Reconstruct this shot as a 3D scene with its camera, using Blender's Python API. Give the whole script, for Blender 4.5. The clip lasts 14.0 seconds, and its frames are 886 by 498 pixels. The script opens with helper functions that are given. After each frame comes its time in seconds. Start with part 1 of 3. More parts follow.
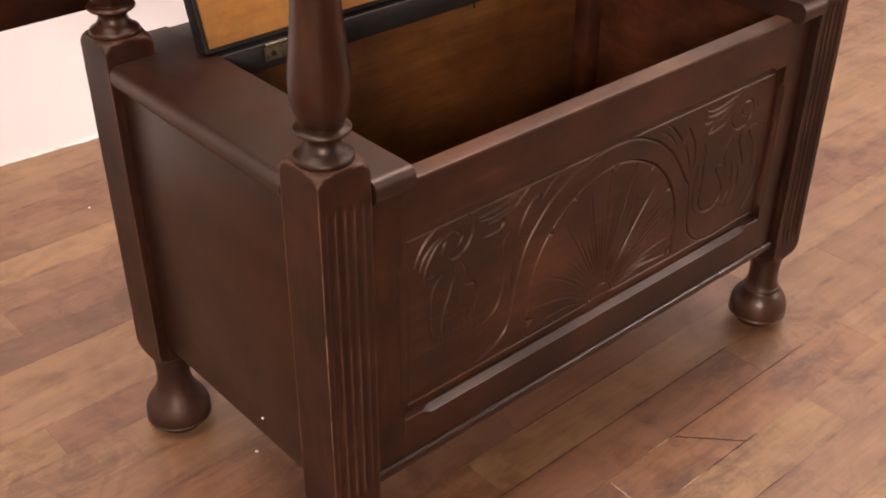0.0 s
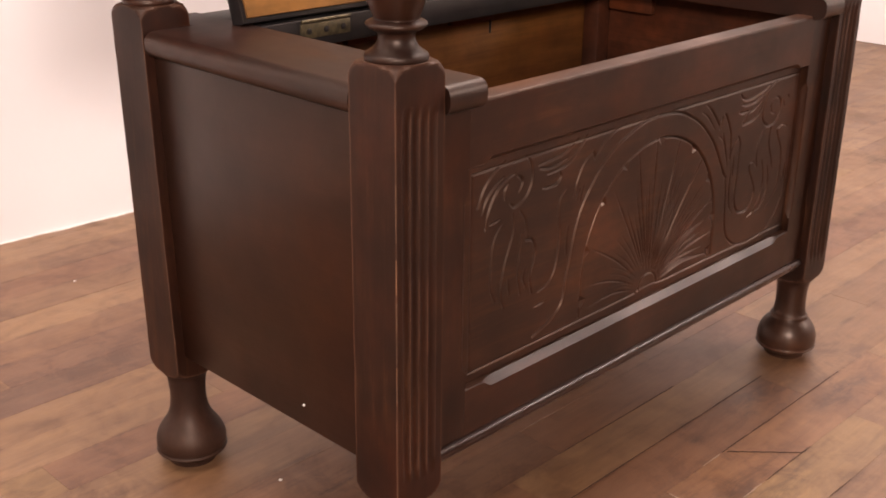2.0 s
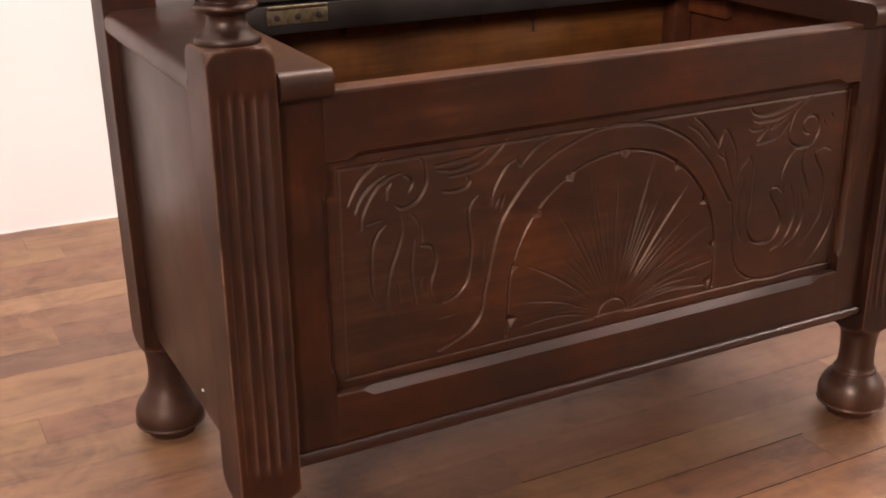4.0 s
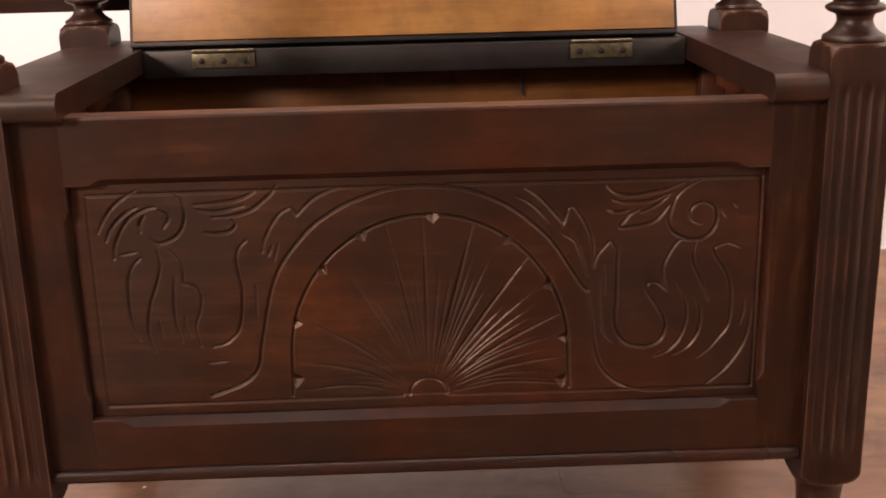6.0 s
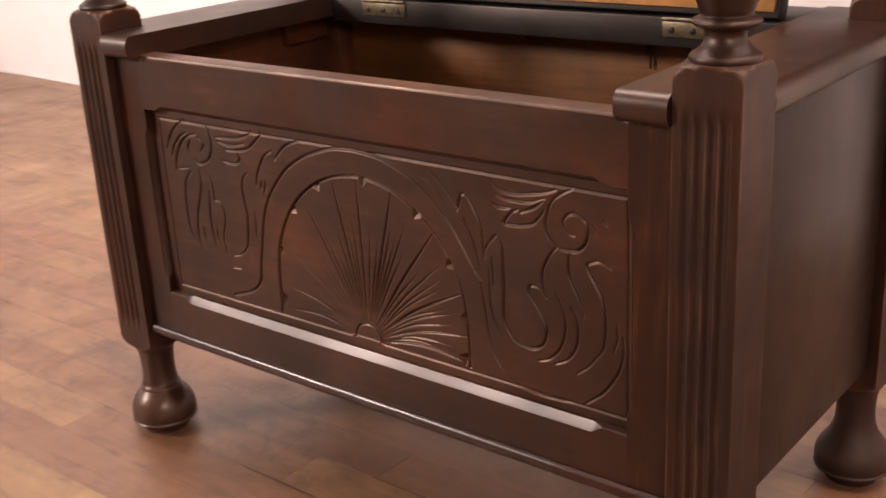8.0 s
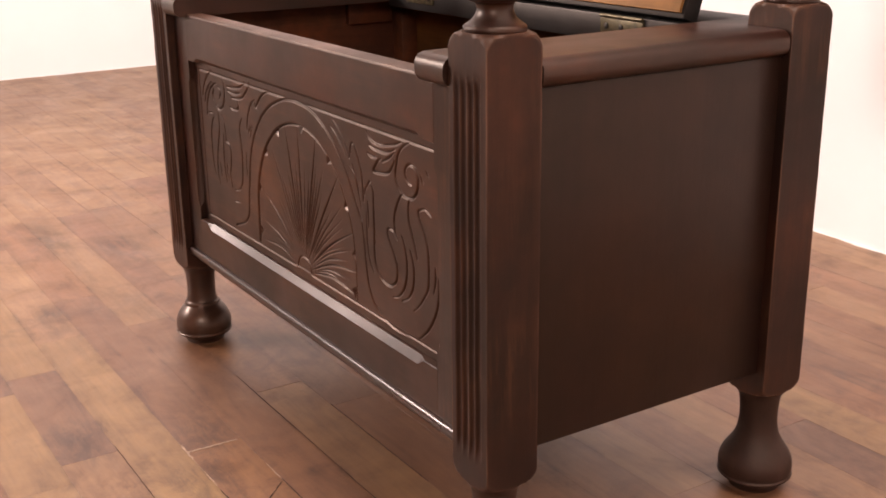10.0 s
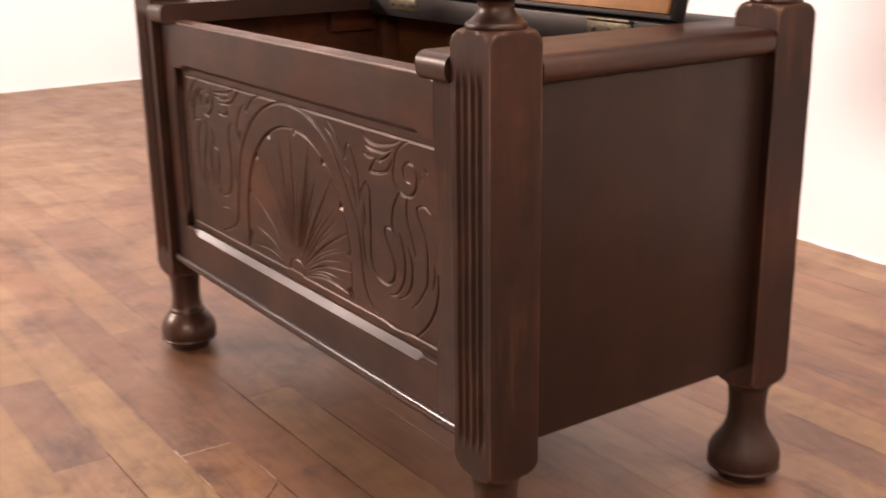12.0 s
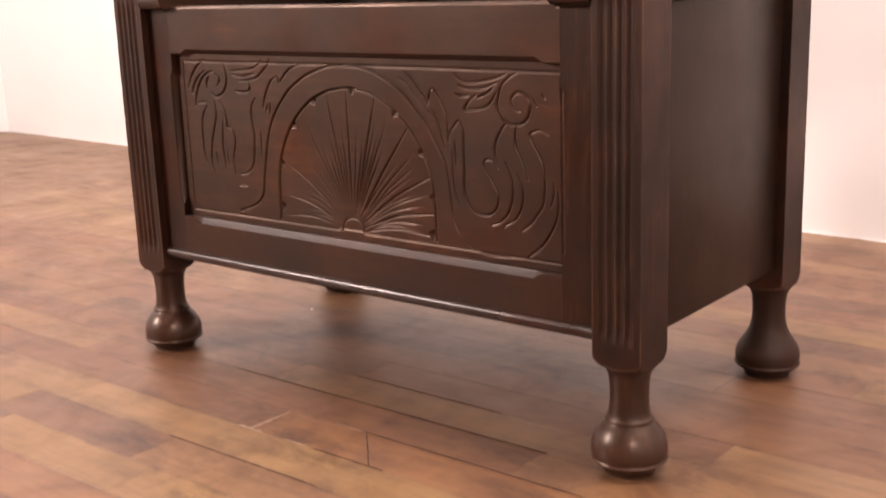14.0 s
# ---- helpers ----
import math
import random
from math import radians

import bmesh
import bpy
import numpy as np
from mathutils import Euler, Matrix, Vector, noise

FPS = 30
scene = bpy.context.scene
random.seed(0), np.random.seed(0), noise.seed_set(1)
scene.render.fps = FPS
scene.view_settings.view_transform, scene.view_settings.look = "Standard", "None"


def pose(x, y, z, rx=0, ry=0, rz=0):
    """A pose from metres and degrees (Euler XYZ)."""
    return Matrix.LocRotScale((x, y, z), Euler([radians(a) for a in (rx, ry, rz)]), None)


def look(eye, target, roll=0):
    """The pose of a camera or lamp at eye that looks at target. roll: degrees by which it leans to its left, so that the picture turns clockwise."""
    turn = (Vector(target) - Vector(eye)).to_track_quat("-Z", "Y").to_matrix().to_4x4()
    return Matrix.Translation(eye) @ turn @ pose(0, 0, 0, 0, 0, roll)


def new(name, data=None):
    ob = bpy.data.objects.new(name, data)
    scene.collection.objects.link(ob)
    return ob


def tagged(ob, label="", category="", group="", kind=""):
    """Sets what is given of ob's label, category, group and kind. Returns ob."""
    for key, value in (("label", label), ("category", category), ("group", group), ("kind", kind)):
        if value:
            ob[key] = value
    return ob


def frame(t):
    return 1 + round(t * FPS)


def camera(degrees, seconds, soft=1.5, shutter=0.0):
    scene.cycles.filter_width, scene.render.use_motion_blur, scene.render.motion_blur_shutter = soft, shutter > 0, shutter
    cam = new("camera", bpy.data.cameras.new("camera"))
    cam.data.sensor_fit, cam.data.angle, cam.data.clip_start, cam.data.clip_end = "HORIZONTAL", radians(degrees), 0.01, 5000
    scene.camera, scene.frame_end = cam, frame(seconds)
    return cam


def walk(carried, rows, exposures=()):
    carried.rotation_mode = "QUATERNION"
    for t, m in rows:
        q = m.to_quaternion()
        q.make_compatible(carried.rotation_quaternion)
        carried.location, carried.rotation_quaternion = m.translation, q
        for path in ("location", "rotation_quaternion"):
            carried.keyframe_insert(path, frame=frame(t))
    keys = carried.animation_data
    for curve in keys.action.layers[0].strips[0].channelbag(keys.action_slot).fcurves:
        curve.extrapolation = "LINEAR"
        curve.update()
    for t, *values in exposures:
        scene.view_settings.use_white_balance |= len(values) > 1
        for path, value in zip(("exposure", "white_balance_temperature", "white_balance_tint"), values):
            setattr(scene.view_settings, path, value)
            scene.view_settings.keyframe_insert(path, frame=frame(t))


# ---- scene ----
cam = camera(42.7, 14.0, soft=1.7, shutter=0.4)
PATH = [
    (0, (-0.793, -0.622, 0.904), (0.325, 0.631, -0.182), 0.5),
    (0.5, (-0.84, -0.638, 0.807), (0.397, 0.617, -0.139), 0.9),
    (1, (-0.884, -0.609, 0.723), (0.452, 0.627, -0.106), 1.4),
    (1.5, (-0.907, -0.588, 0.685), (0.435, 0.677, -0.089), 1.1),
    (2, (-0.916, -0.587, 0.664), (0.415, 0.711, -0.074), 0.6),
    (4.5, (-0.461, -0.817, 0.627), (0.237, 0.911, -0.099), -0.5),
    (5, (-0.341, -0.84, 0.608), (0.2, 0.949, -0.103), -0.4),
    (5.5, (-0.192, -0.864, 0.6), (0.133, 0.999, -0.05), -0.7),
    (6, (-0.003, -0.875, 0.588), (0.04, 1.042, 0.022), -1.4),
    (6.5, (0.206, -0.842, 0.603), (-0.087, 1.05, 0.025), -2.4),
    (7, (0.356, -0.792, 0.631), (-0.159, 1.014, -0.056), -2.6),
    (7.5, (0.54, -0.716, 0.641), (-0.331, 0.925, -0.098), -3.4),
    (8, (0.673, -0.681, 0.638), (-0.525, 0.763, -0.054), -3.2),
    (8.5, (0.808, -0.631, 0.646), (-0.523, 0.693, -0.043), -2.5),
    (9, (0.926, -0.58, 0.628), (-0.514, 0.64, -0.035), -1.3),
    (11.5, (1.084, -0.386, 0.582), (-0.613, 0.483, -0.024), -2.1),
    (12, (1.046, -0.516, 0.581), (-0.527, 0.569, -0.011), -0.8),
    (12.5, (0.95, -0.647, 0.551), (-0.336, 0.749, -0.079), -2.0),
    (13, (0.877, -0.745, 0.489), (-0.439, 0.655, -0.068), -5.5),
    (13.3, (0.854, -0.803, 0.49), (-0.443, 0.665, 0.083), -3.3),
    (13.5, (0.852, -0.828, 0.479), (-0.43, 0.657, 0.093), -2.6),
    (14, (0.851, -0.875, 0.47), (-0.376, 0.633, 0.0), -2.0),
]
walk(cam, [(t, look(eye, target, roll)) for t, eye, target, roll in PATH],
     exposures=[(0, -0.20), (5.0, -0.10), (6.5, -0.04), (7.5, 0.10), (9.0, 0.02), (11.5, 0.08), (14.0, 0.13)])

# ---- light: a pale closed room with a soft lamp at each side in front of the bench and an added, unseen long fill at the ceiling ----
world = bpy.data.worlds.new("room_air")
scene.world = world
world.use_nodes = True
world.node_tree.nodes["Background"].inputs[0].default_value = (1.0, 0.88, 0.78, 1)
world.node_tree.nodes["Background"].inputs[1].default_value = 0.3


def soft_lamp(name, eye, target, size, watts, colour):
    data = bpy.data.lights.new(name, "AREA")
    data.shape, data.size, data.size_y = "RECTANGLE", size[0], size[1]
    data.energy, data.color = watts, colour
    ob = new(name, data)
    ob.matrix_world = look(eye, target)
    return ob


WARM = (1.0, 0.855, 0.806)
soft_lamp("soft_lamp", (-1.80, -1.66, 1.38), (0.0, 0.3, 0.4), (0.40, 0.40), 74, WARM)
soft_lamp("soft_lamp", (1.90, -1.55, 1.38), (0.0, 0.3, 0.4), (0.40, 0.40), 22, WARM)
# added overhead fill without a known fixture; evens the walls, deepens shade under the bench
soft_lamp("ceiling_fill", (0.1, 0.30, 2.86), (0.1, 0.30, 0), (3.6, 0.7), 150, WARM)


# ---- materials ----
def shader(name):
    m = bpy.data.materials.new(name)
    m.use_nodes = True
    return m, m.node_tree.nodes, m.node_tree.links, m.node_tree.nodes["Principled BSDF"]


def link_coords(nodes, links, scale, offset_random=True):
    """Object coordinates stretched by scale, shifted by the object's own random number."""
    tc = nodes.new("ShaderNodeTexCoord")
    mp = nodes.new("ShaderNodeMapping")
    mp.inputs["Scale"].default_value = scale
    links.new(tc.outputs["Object"], mp.inputs["Vector"])
    if not offset_random:
        return mp.outputs["Vector"]
    info = nodes.new("ShaderNodeObjectInfo")
    mul = nodes.new("ShaderNodeMath")
    mul.operation = "MULTIPLY"
    mul.inputs[1].default_value = 37.0
    links.new(info.outputs["Random"], mul.inputs[0])
    add = nodes.new("ShaderNodeVectorMath")
    add.operation = "ADD"
    links.new(mp.outputs["Vector"], add.inputs[0])
    links.new(mul.outputs[0], add.inputs[1])
    return add.outputs[0]


def noise_tex(nodes, links, vec, scale, detail=4.0, rough=0.6, dist=0.0):
    n = nodes.new("ShaderNodeTexNoise")
    n.inputs["Scale"].default_value = scale
    n.inputs["Detail"].default_value = detail
    n.inputs["Roughness"].default_value = rough
    n.inputs["Distortion"].default_value = dist
    links.new(vec, n.inputs["Vector"])
    return n.outputs["Fac"]


def ramp(nodes, links, fac, stops):
    r = nodes.new("ShaderNodeValToRGB")
    el = r.color_ramp.elements
    while len(el) < len(stops):
        el.new(0.5)
    for e, (pos, col) in zip(el, stops):
        e.position, e.color = pos, (*col, 1)
    links.new(fac, r.inputs[0])
    return r.outputs["Color"]


def mix(nodes, links, fac, a, b, mode="MIX"):
    m = nodes.new("ShaderNodeMix")
    m.data_type, m.blend_type = "RGBA", mode
    if isinstance(fac, float):
        m.inputs[0].default_value = fac
    else:
        links.new(fac, m.inputs[0])
    for sock, v in ((m.inputs[6], a), (m.inputs[7], b)):
        if isinstance(v, tuple):
            sock.default_value = (*v, 1)
        else:
            links.new(v, sock)
    return m.outputs[2]


def span(nodes, links, fac, a0, a1, b0, b1):
    m = nodes.new("ShaderNodeMapRange")
    for sock, v in zip(list(m.inputs)[1:5], (a0, a1, b0, b1)):
        sock.default_value = v
    links.new(fac, m.inputs[0])
    return m.outputs[0]


def bump(nodes, links, height, strength, distance, base=None):
    b = nodes.new("ShaderNodeBump")
    b.inputs["Strength"].default_value, b.inputs["Distance"].default_value = strength, distance
    links.new(height, b.inputs["Height"])
    if base:
        links.new(base, b.inputs["Normal"])
    return b.outputs["Normal"]


def wood(name, axis, dark, mid, light, rough=(0.28, 0.46), grain=1.0, spec=0.42, coat=0.0, wear=None, mottle=1.0, rubbed=0.0, tint=(1.0, 0.79, 0.66), dirt_shade=0.0):
    """Stained wood with its grain along one axis: fibres, broad figure, blotches and a slightly uneven varnish."""
    m, nodes, links, bsdf = shader(name)
    sc = [60.0, 60.0, 60.0]
    sc["xyz".index(axis)] = 3.0
    broad = [9.0, 9.0, 9.0]
    broad["xyz".index(axis)] = 1.6
    fib = noise_tex(nodes, links, link_coords(nodes, links, sc), 3.0, 5, 0.65)
    fig = noise_tex(nodes, links, link_coords(nodes, links, broad), 1.5, 4, 0.6, 0.8)
    pat = noise_tex(nodes, links, link_coords(nodes, links, (1, 1, 1)), 9.0, 3, 0.55)
    base = ramp(nodes, links, fig, [(0.25, dark), (0.5, mid), (0.78, light)])
    fibre = ramp(nodes, links, fib, [(0.3, (0.62, 0.6, 0.6)), (0.55, (1, 1, 1)), (0.8, (1.25, 1.2, 1.15))])
    col = mix(nodes, links, 0.75 * grain, base, fibre, "MULTIPLY")
    stain = ramp(nodes, links, pat, [(0.32, (0.46, 0.44, 0.46)), (0.52, (1.0, 0.97, 0.96)), (0.74, (1.75, 1.50, 1.18))])
    col = mix(nodes, links, 0.85 * mottle, col, stain, "MULTIPLY")
    speck = noise_tex(nodes, links, link_coords(nodes, links, (1, 1, 1)), 48.0, 5, 0.65)
    spots = ramp(nodes, links, speck, [(0.34, (0.62, 0.60, 0.60)), (0.5, (1, 1, 1)), (0.70, (1.5, 1.38, 1.24))])
    col = mix(nodes, links, 0.7 * mottle, col, spots, "MULTIPLY")
    # browner and blacker clouds where the stain has worn or gathered
    cloud = noise_tex(nodes, links, link_coords(nodes, links, (1, 1, 1)), 5.5, 4, 0.6, 0.6)
    hue = ramp(nodes, links, cloud, [(0.30, (0.62, 0.66, 0.74)), (0.46, (1.0, 1.0, 1.0)), (0.60, (1.12, 1.22, 1.10)), (0.74, (1.5, 1.55, 1.2))])
    col = mix(nodes, links, 0.8 * mottle, col, hue, "MULTIPLY")
    if rubbed:
        long = [46.0, 46.0, 46.0]
        long["xyz".index(axis)] = 4.0
        rub_n = noise_tex(nodes, links, link_coords(nodes, links, long), 2.2, 5, 0.7, 0.3)
        both = nodes.new("ShaderNodeMath")
        both.operation = "MULTIPLY"
        links.new(span(nodes, links, rub_n, 0.50, 0.66, 0.0, rubbed), both.inputs[0])
        links.new(span(nodes, links, cloud, 0.42, 0.60, 0.0, 1.0), both.inputs[1])
        col = mix(nodes, links, both.outputs[0], col, (0.088, 0.033, 0.013))
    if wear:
        # lightens sharp edges: wear on posts and feet, painted glints on rails and carving
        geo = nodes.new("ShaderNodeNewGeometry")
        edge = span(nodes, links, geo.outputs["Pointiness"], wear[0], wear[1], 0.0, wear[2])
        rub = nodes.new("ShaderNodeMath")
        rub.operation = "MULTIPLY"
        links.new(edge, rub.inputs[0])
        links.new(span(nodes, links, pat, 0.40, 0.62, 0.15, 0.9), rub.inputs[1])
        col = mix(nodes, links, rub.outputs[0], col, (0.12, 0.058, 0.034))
        # near-black in hollows: grime of the cuts and their shade put into the colour
        if dirt_shade:
            col = mix(nodes, links, span(nodes, links, geo.outputs["Pointiness"], 0.43, 0.492, dirt_shade, 0.0), col, (0.0028, 0.0014, 0.0011))
    links.new(col, bsdf.inputs["Base Color"])
    links.new(span(nodes, links, pat, 0.3, 0.7, rough[1], rough[0]), bsdf.inputs["Roughness"])
    bsdf.inputs["Specular IOR Level"].default_value = spec
    bsdf.inputs["Specular Tint"].default_value = (*tint, 1)
    bsdf.inputs["Coat Weight"].default_value = coat
    bsdf.inputs["Coat Roughness"].default_value = 0.25
    dents = bump(nodes, links, speck, 0.10, 0.0015, bump(nodes, links, pat, 0.12, 0.004))
    links.new(bump(nodes, links, fib, 0.12, 0.0009, dents), bsdf.inputs["Normal"])
    return m


D0, D1, D2 = (0.0066, 0.0018, 0.0010), (0.0148, 0.0040, 0.0021), (0.034, 0.0098, 0.0043)
DARK_X = wood("dark_oak_x", "x", D0, D1, D2)
# pale edges here paint in the gleam along the rail's upper edge
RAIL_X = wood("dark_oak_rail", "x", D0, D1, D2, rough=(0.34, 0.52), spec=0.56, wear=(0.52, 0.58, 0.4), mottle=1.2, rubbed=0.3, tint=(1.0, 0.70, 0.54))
DARK_Y = wood("dark_oak_y", "y", D0, D1, D2)
Z0, Z1, Z2 = (0.0088, 0.0026, 0.0015), (0.0168, 0.0050, 0.0027), (0.034, 0.0106, 0.0050)
DARK_Z = wood("dark_oak_z", "z", Z0, Z1, Z2, rubbed=0.55)
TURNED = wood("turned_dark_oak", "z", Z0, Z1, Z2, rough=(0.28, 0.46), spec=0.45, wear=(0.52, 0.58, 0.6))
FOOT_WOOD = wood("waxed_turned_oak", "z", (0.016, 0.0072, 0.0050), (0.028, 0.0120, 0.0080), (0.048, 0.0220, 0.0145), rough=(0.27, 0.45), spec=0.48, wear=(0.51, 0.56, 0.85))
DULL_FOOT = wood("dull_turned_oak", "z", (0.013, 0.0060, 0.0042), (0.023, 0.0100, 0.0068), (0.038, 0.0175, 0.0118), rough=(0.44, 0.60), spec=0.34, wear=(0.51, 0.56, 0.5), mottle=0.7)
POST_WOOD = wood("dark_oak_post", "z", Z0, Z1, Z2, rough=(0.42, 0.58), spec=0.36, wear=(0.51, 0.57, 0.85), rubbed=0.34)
POLISHED_X = wood("rubbed_dark_oak_x", "x", D0, D1, D2, rough=(0.34, 0.46), spec=0.58, tint=(1.0, 0.88, 0.82))
SHINY_X = wood("shiny_dark_oak_moulding", "x", D0, D1, D2, rough=(0.23, 0.36), spec=0.62, tint=(1.0, 0.90, 0.85))
POLISHED_Y = wood("rubbed_dark_oak_y", "y", D0, D1, D2, rough=(0.34, 0.48), spec=0.62)
# right board darker and greyer: its dimness and wall reflection put into the colour
SIDE = {-1: wood("plain_dark_side_board", "y", (0.0118, 0.0044, 0.0026), (0.0175, 0.0064, 0.0036), (0.0250, 0.0094, 0.0052), grain=0.4, rough=(0.28, 0.42), spec=0.42, mottle=0.6),
        1: wood("shade_greyed_side_board", "z", (0.0102, 0.0046, 0.0031), (0.0140, 0.0062, 0.0041), (0.0185, 0.0083, 0.0054), grain=0.4, rough=(0.32, 0.46), spec=0.34, mottle=0.5)}
# pale rims and near-black cuts put glints and shade into colour beside wear, dirt
CARVED = wood("carved_dark_oak", "x", (0.0062, 0.0017, 0.0010), (0.0152, 0.0042, 0.0021), (0.039, 0.0118, 0.0050), rough=(0.36, 0.56), spec=0.60, wear=(0.51, 0.57, 0.6), mottle=1.25, rubbed=0.3, tint=(1.0, 0.68, 0.52), dirt_shade=0.9)
BLACK_X = wood("black_painted_oak", "x", (0.008, 0.008, 0.009), (0.012, 0.011, 0.012), (0.018, 0.016, 0.017), rough=(0.4, 0.55))
LID_GOLD = wood("honey_plywood", "x", (0.200, 0.086, 0.021), (0.260, 0.120, 0.032), (0.325, 0.162, 0.050), rough=(0.34, 0.50), grain=0.5, spec=0.42, coat=0.1, mottle=0.5)
INSIDE = wood("bare_inner_wood", "x", (0.066, 0.0215, 0.0062), (0.096, 0.035, 0.0092), (0.136, 0.055, 0.014), rough=(0.45, 0.6), spec=0.3, mottle=0.45)
INSIDE_Y = wood("bare_inner_side_wood", "y", (0.05, 0.014, 0.006), (0.07, 0.020, 0.008), (0.10, 0.030, 0.012), rough=(0.4, 0.6))


def brass():
    m, nodes, links, bsdf = shader("aged_brass")
    n = noise_tex(nodes, links, link_coords(nodes, links, (1, 1, 1)), 160.0, 4)
    links.new(ramp(nodes, links, n, [(0.35, (0.060, 0.045, 0.024)), (0.65, (0.145, 0.112, 0.060))]), bsdf.inputs["Base Color"])
    bsdf.inputs["Metallic"].default_value = 0.6
    links.new(span(nodes, links, n, 0.3, 0.7, 0.5, 0.3), bsdf.inputs["Roughness"])
    return m


BRASS = brass()


def wall_paint():
    m, nodes, links, bsdf = shader("white_wall_paint")
    v = link_coords(nodes, links, (1, 1, 1), False)
    n = noise_tex(nodes, links, v, 1.3, 4)
    f = noise_tex(nodes, links, v, 60.0, 5)
    links.new(ramp(nodes, links, n, [(0.3, (0.78, 0.748, 0.735)), (0.7, (0.83, 0.797, 0.785))]), bsdf.inputs["Base Color"])
    bsdf.inputs["Roughness"].default_value = 0.75
    links.new(bump(nodes, links, f, 0.15, 0.002, bump(nodes, links, n, 0.4, 0.02)), bsdf.inputs["Normal"])
    return m


WALL = wall_paint()


# centre and half-lengths of old dark stains on the strips
STAINS = [(-0.075, -0.088, 0.050, 0.034), (0.005, -0.105, 0.050, 0.018), (0.045, -0.140, 0.075, 0.016), (0.215, -0.022, 0.085, 0.030),
          (0.087, 0.003, 0.011, 0.007), (0.072, -0.024, 0.010, 0.006), (-0.125, -0.212, 0.060, 0.030), (0.042, -0.262, 0.030, 0.018),
          (0.300, -0.085, 0.060, 0.016), (-0.70, 0.30, 0.12, 0.05), (-0.52, 0.62, 0.12, 0.03), (0.62, 0.48, 0.08, 0.04), (0.95, 0.62, 0.10, 0.05),
          (-0.54, -0.140, 0.060, 0.026), (-0.92, -0.05, 0.10, 0.03), (-0.80, 0.05, 0.10, 0.04)]


def plank_wood(name, stops, soil):
    m, nodes, links, bsdf = shader(name)
    info = nodes.new("ShaderNodeObjectInfo")
    geo = nodes.new("ShaderNodeNewGeometry")
    rnd = nodes.new("ShaderNodeMath")
    rnd.operation = "ADD"
    links.new(info.outputs["Random"], rnd.inputs[0])
    links.new(geo.outputs["Random Per Island"], rnd.inputs[1])
    fr = nodes.new("ShaderNodeMath")
    fr.operation = "FRACT"
    links.new(rnd.outputs[0], fr.inputs[0])
    tone = ramp(nodes, links, fr.outputs[0], stops)
    pos = geo.outputs["Position"]

    def stretched(scale):
        shift = nodes.new("ShaderNodeVectorMath")
        shift.operation = "MULTIPLY_ADD"
        links.new(pos, shift.inputs[0])
        shift.inputs[1].default_value = scale
        add = nodes.new("ShaderNodeVectorMath")
        add.operation = "SCALE"
        add.inputs[0].default_value = (7.0, 13.0, 5.0)
        links.new(fr.outputs[0], add.inputs["Scale"])
        links.new(add.outputs[0], shift.inputs[2])
        return shift.outputs[0]

    fib = noise_tex(nodes, links, stretched((4.0, 70.0, 1.0)), 3.0, 5, 0.65, 0.3)
    wide = noise_tex(nodes, links, stretched((5.0, 16.0, 1.0)), 1.4, 5, 0.62, 0.9)
    stain = noise_tex(nodes, links, pos, 3.2, 4, 0.55, 0.4)
    fibre = ramp(nodes, links, fib, [(0.28, (0.82, 0.80, 0.78)), (0.52, (1, 1, 1)), (0.8, (1.1, 1.1, 1.08))])
    col = mix(nodes, links, 0.75, tone, fibre, "MULTIPLY")
    wear = ramp(nodes, links, wide, [(0.28, (0.60, 0.54, 0.53)), (0.42, (0.90, 0.87, 0.86)), (0.56, (1.02, 1.01, 1.0)), (0.75, (1.16, 1.16, 1.12))])
    col = mix(nodes, links, 0.72, col, wear, "MULTIPLY")
    big = ramp(nodes, links, stain, [(0.3, (0.70, 0.64, 0.60)), (0.48, (1.0, 0.98, 0.95)), (0.7, (1.14, 1.16, 1.1))])
    col = mix(nodes, links, 0.55, col, big, "MULTIPLY")
    smudge = noise_tex(nodes, links, pos, 8.0, 6, 0.66, 0.5)
    marks = ramp(nodes, links, smudge, [(0.34, (0.55, 0.48, 0.45)), (0.44, (0.92, 0.90, 0.88)), (0.56, (1.0, 1.0, 1.0)), (0.68, (1.20, 1.23, 1.12))])
    col = mix(nodes, links, soil, col, marks, "MULTIPLY")
    streak = noise_tex(nodes, links, stretched((2.2, 26.0, 1.0)), 1.5, 6, 0.7, 0.5)
    worn = ramp(nodes, links, streak, [(0.32, (0.46, 0.39, 0.35)), (0.42, (0.86, 0.83, 0.80)), (0.53, (1.0, 1.0, 1.0)), (0.68, (1.14, 1.17, 1.08))])
    col = mix(nodes, links, 0.62, col, worn, "MULTIPLY")
    # trodden-in dirt and scuffs that run on across the strips
    grime = noise_tex(nodes, links, pos, 21.0, 7, 0.72, 0.8)
    patches = noise_tex(nodes, links, pos, 4.2, 3, 0.5, 0.3)
    there = nodes.new("ShaderNodeMath")
    there.operation = "MULTIPLY"
    links.new(span(nodes, links, grime, 0.46, 0.60, 0.0, 0.8), there.inputs[0])
    links.new(span(nodes, links, patches, 0.44, 0.60, 0.1, 1.0), there.inputs[1])
    col = mix(nodes, links, there.outputs[0], col, mix(nodes, links, 1.0, col, (0.60, 0.52, 0.48), "MULTIPLY"))
    # dirt gathered along the joints
    sep = nodes.new("ShaderNodeSeparateXYZ")
    links.new(pos, sep.inputs[0])
    rows = nodes.new("ShaderNodeMath")
    rows.operation = "PINGPONG"
    off = nodes.new("ShaderNodeMath")
    off.inputs[1].default_value = 6.2 + 0.0575
    links.new(sep.outputs["Y"], off.inputs[0])
    links.new(off.outputs[0], rows.inputs[0])
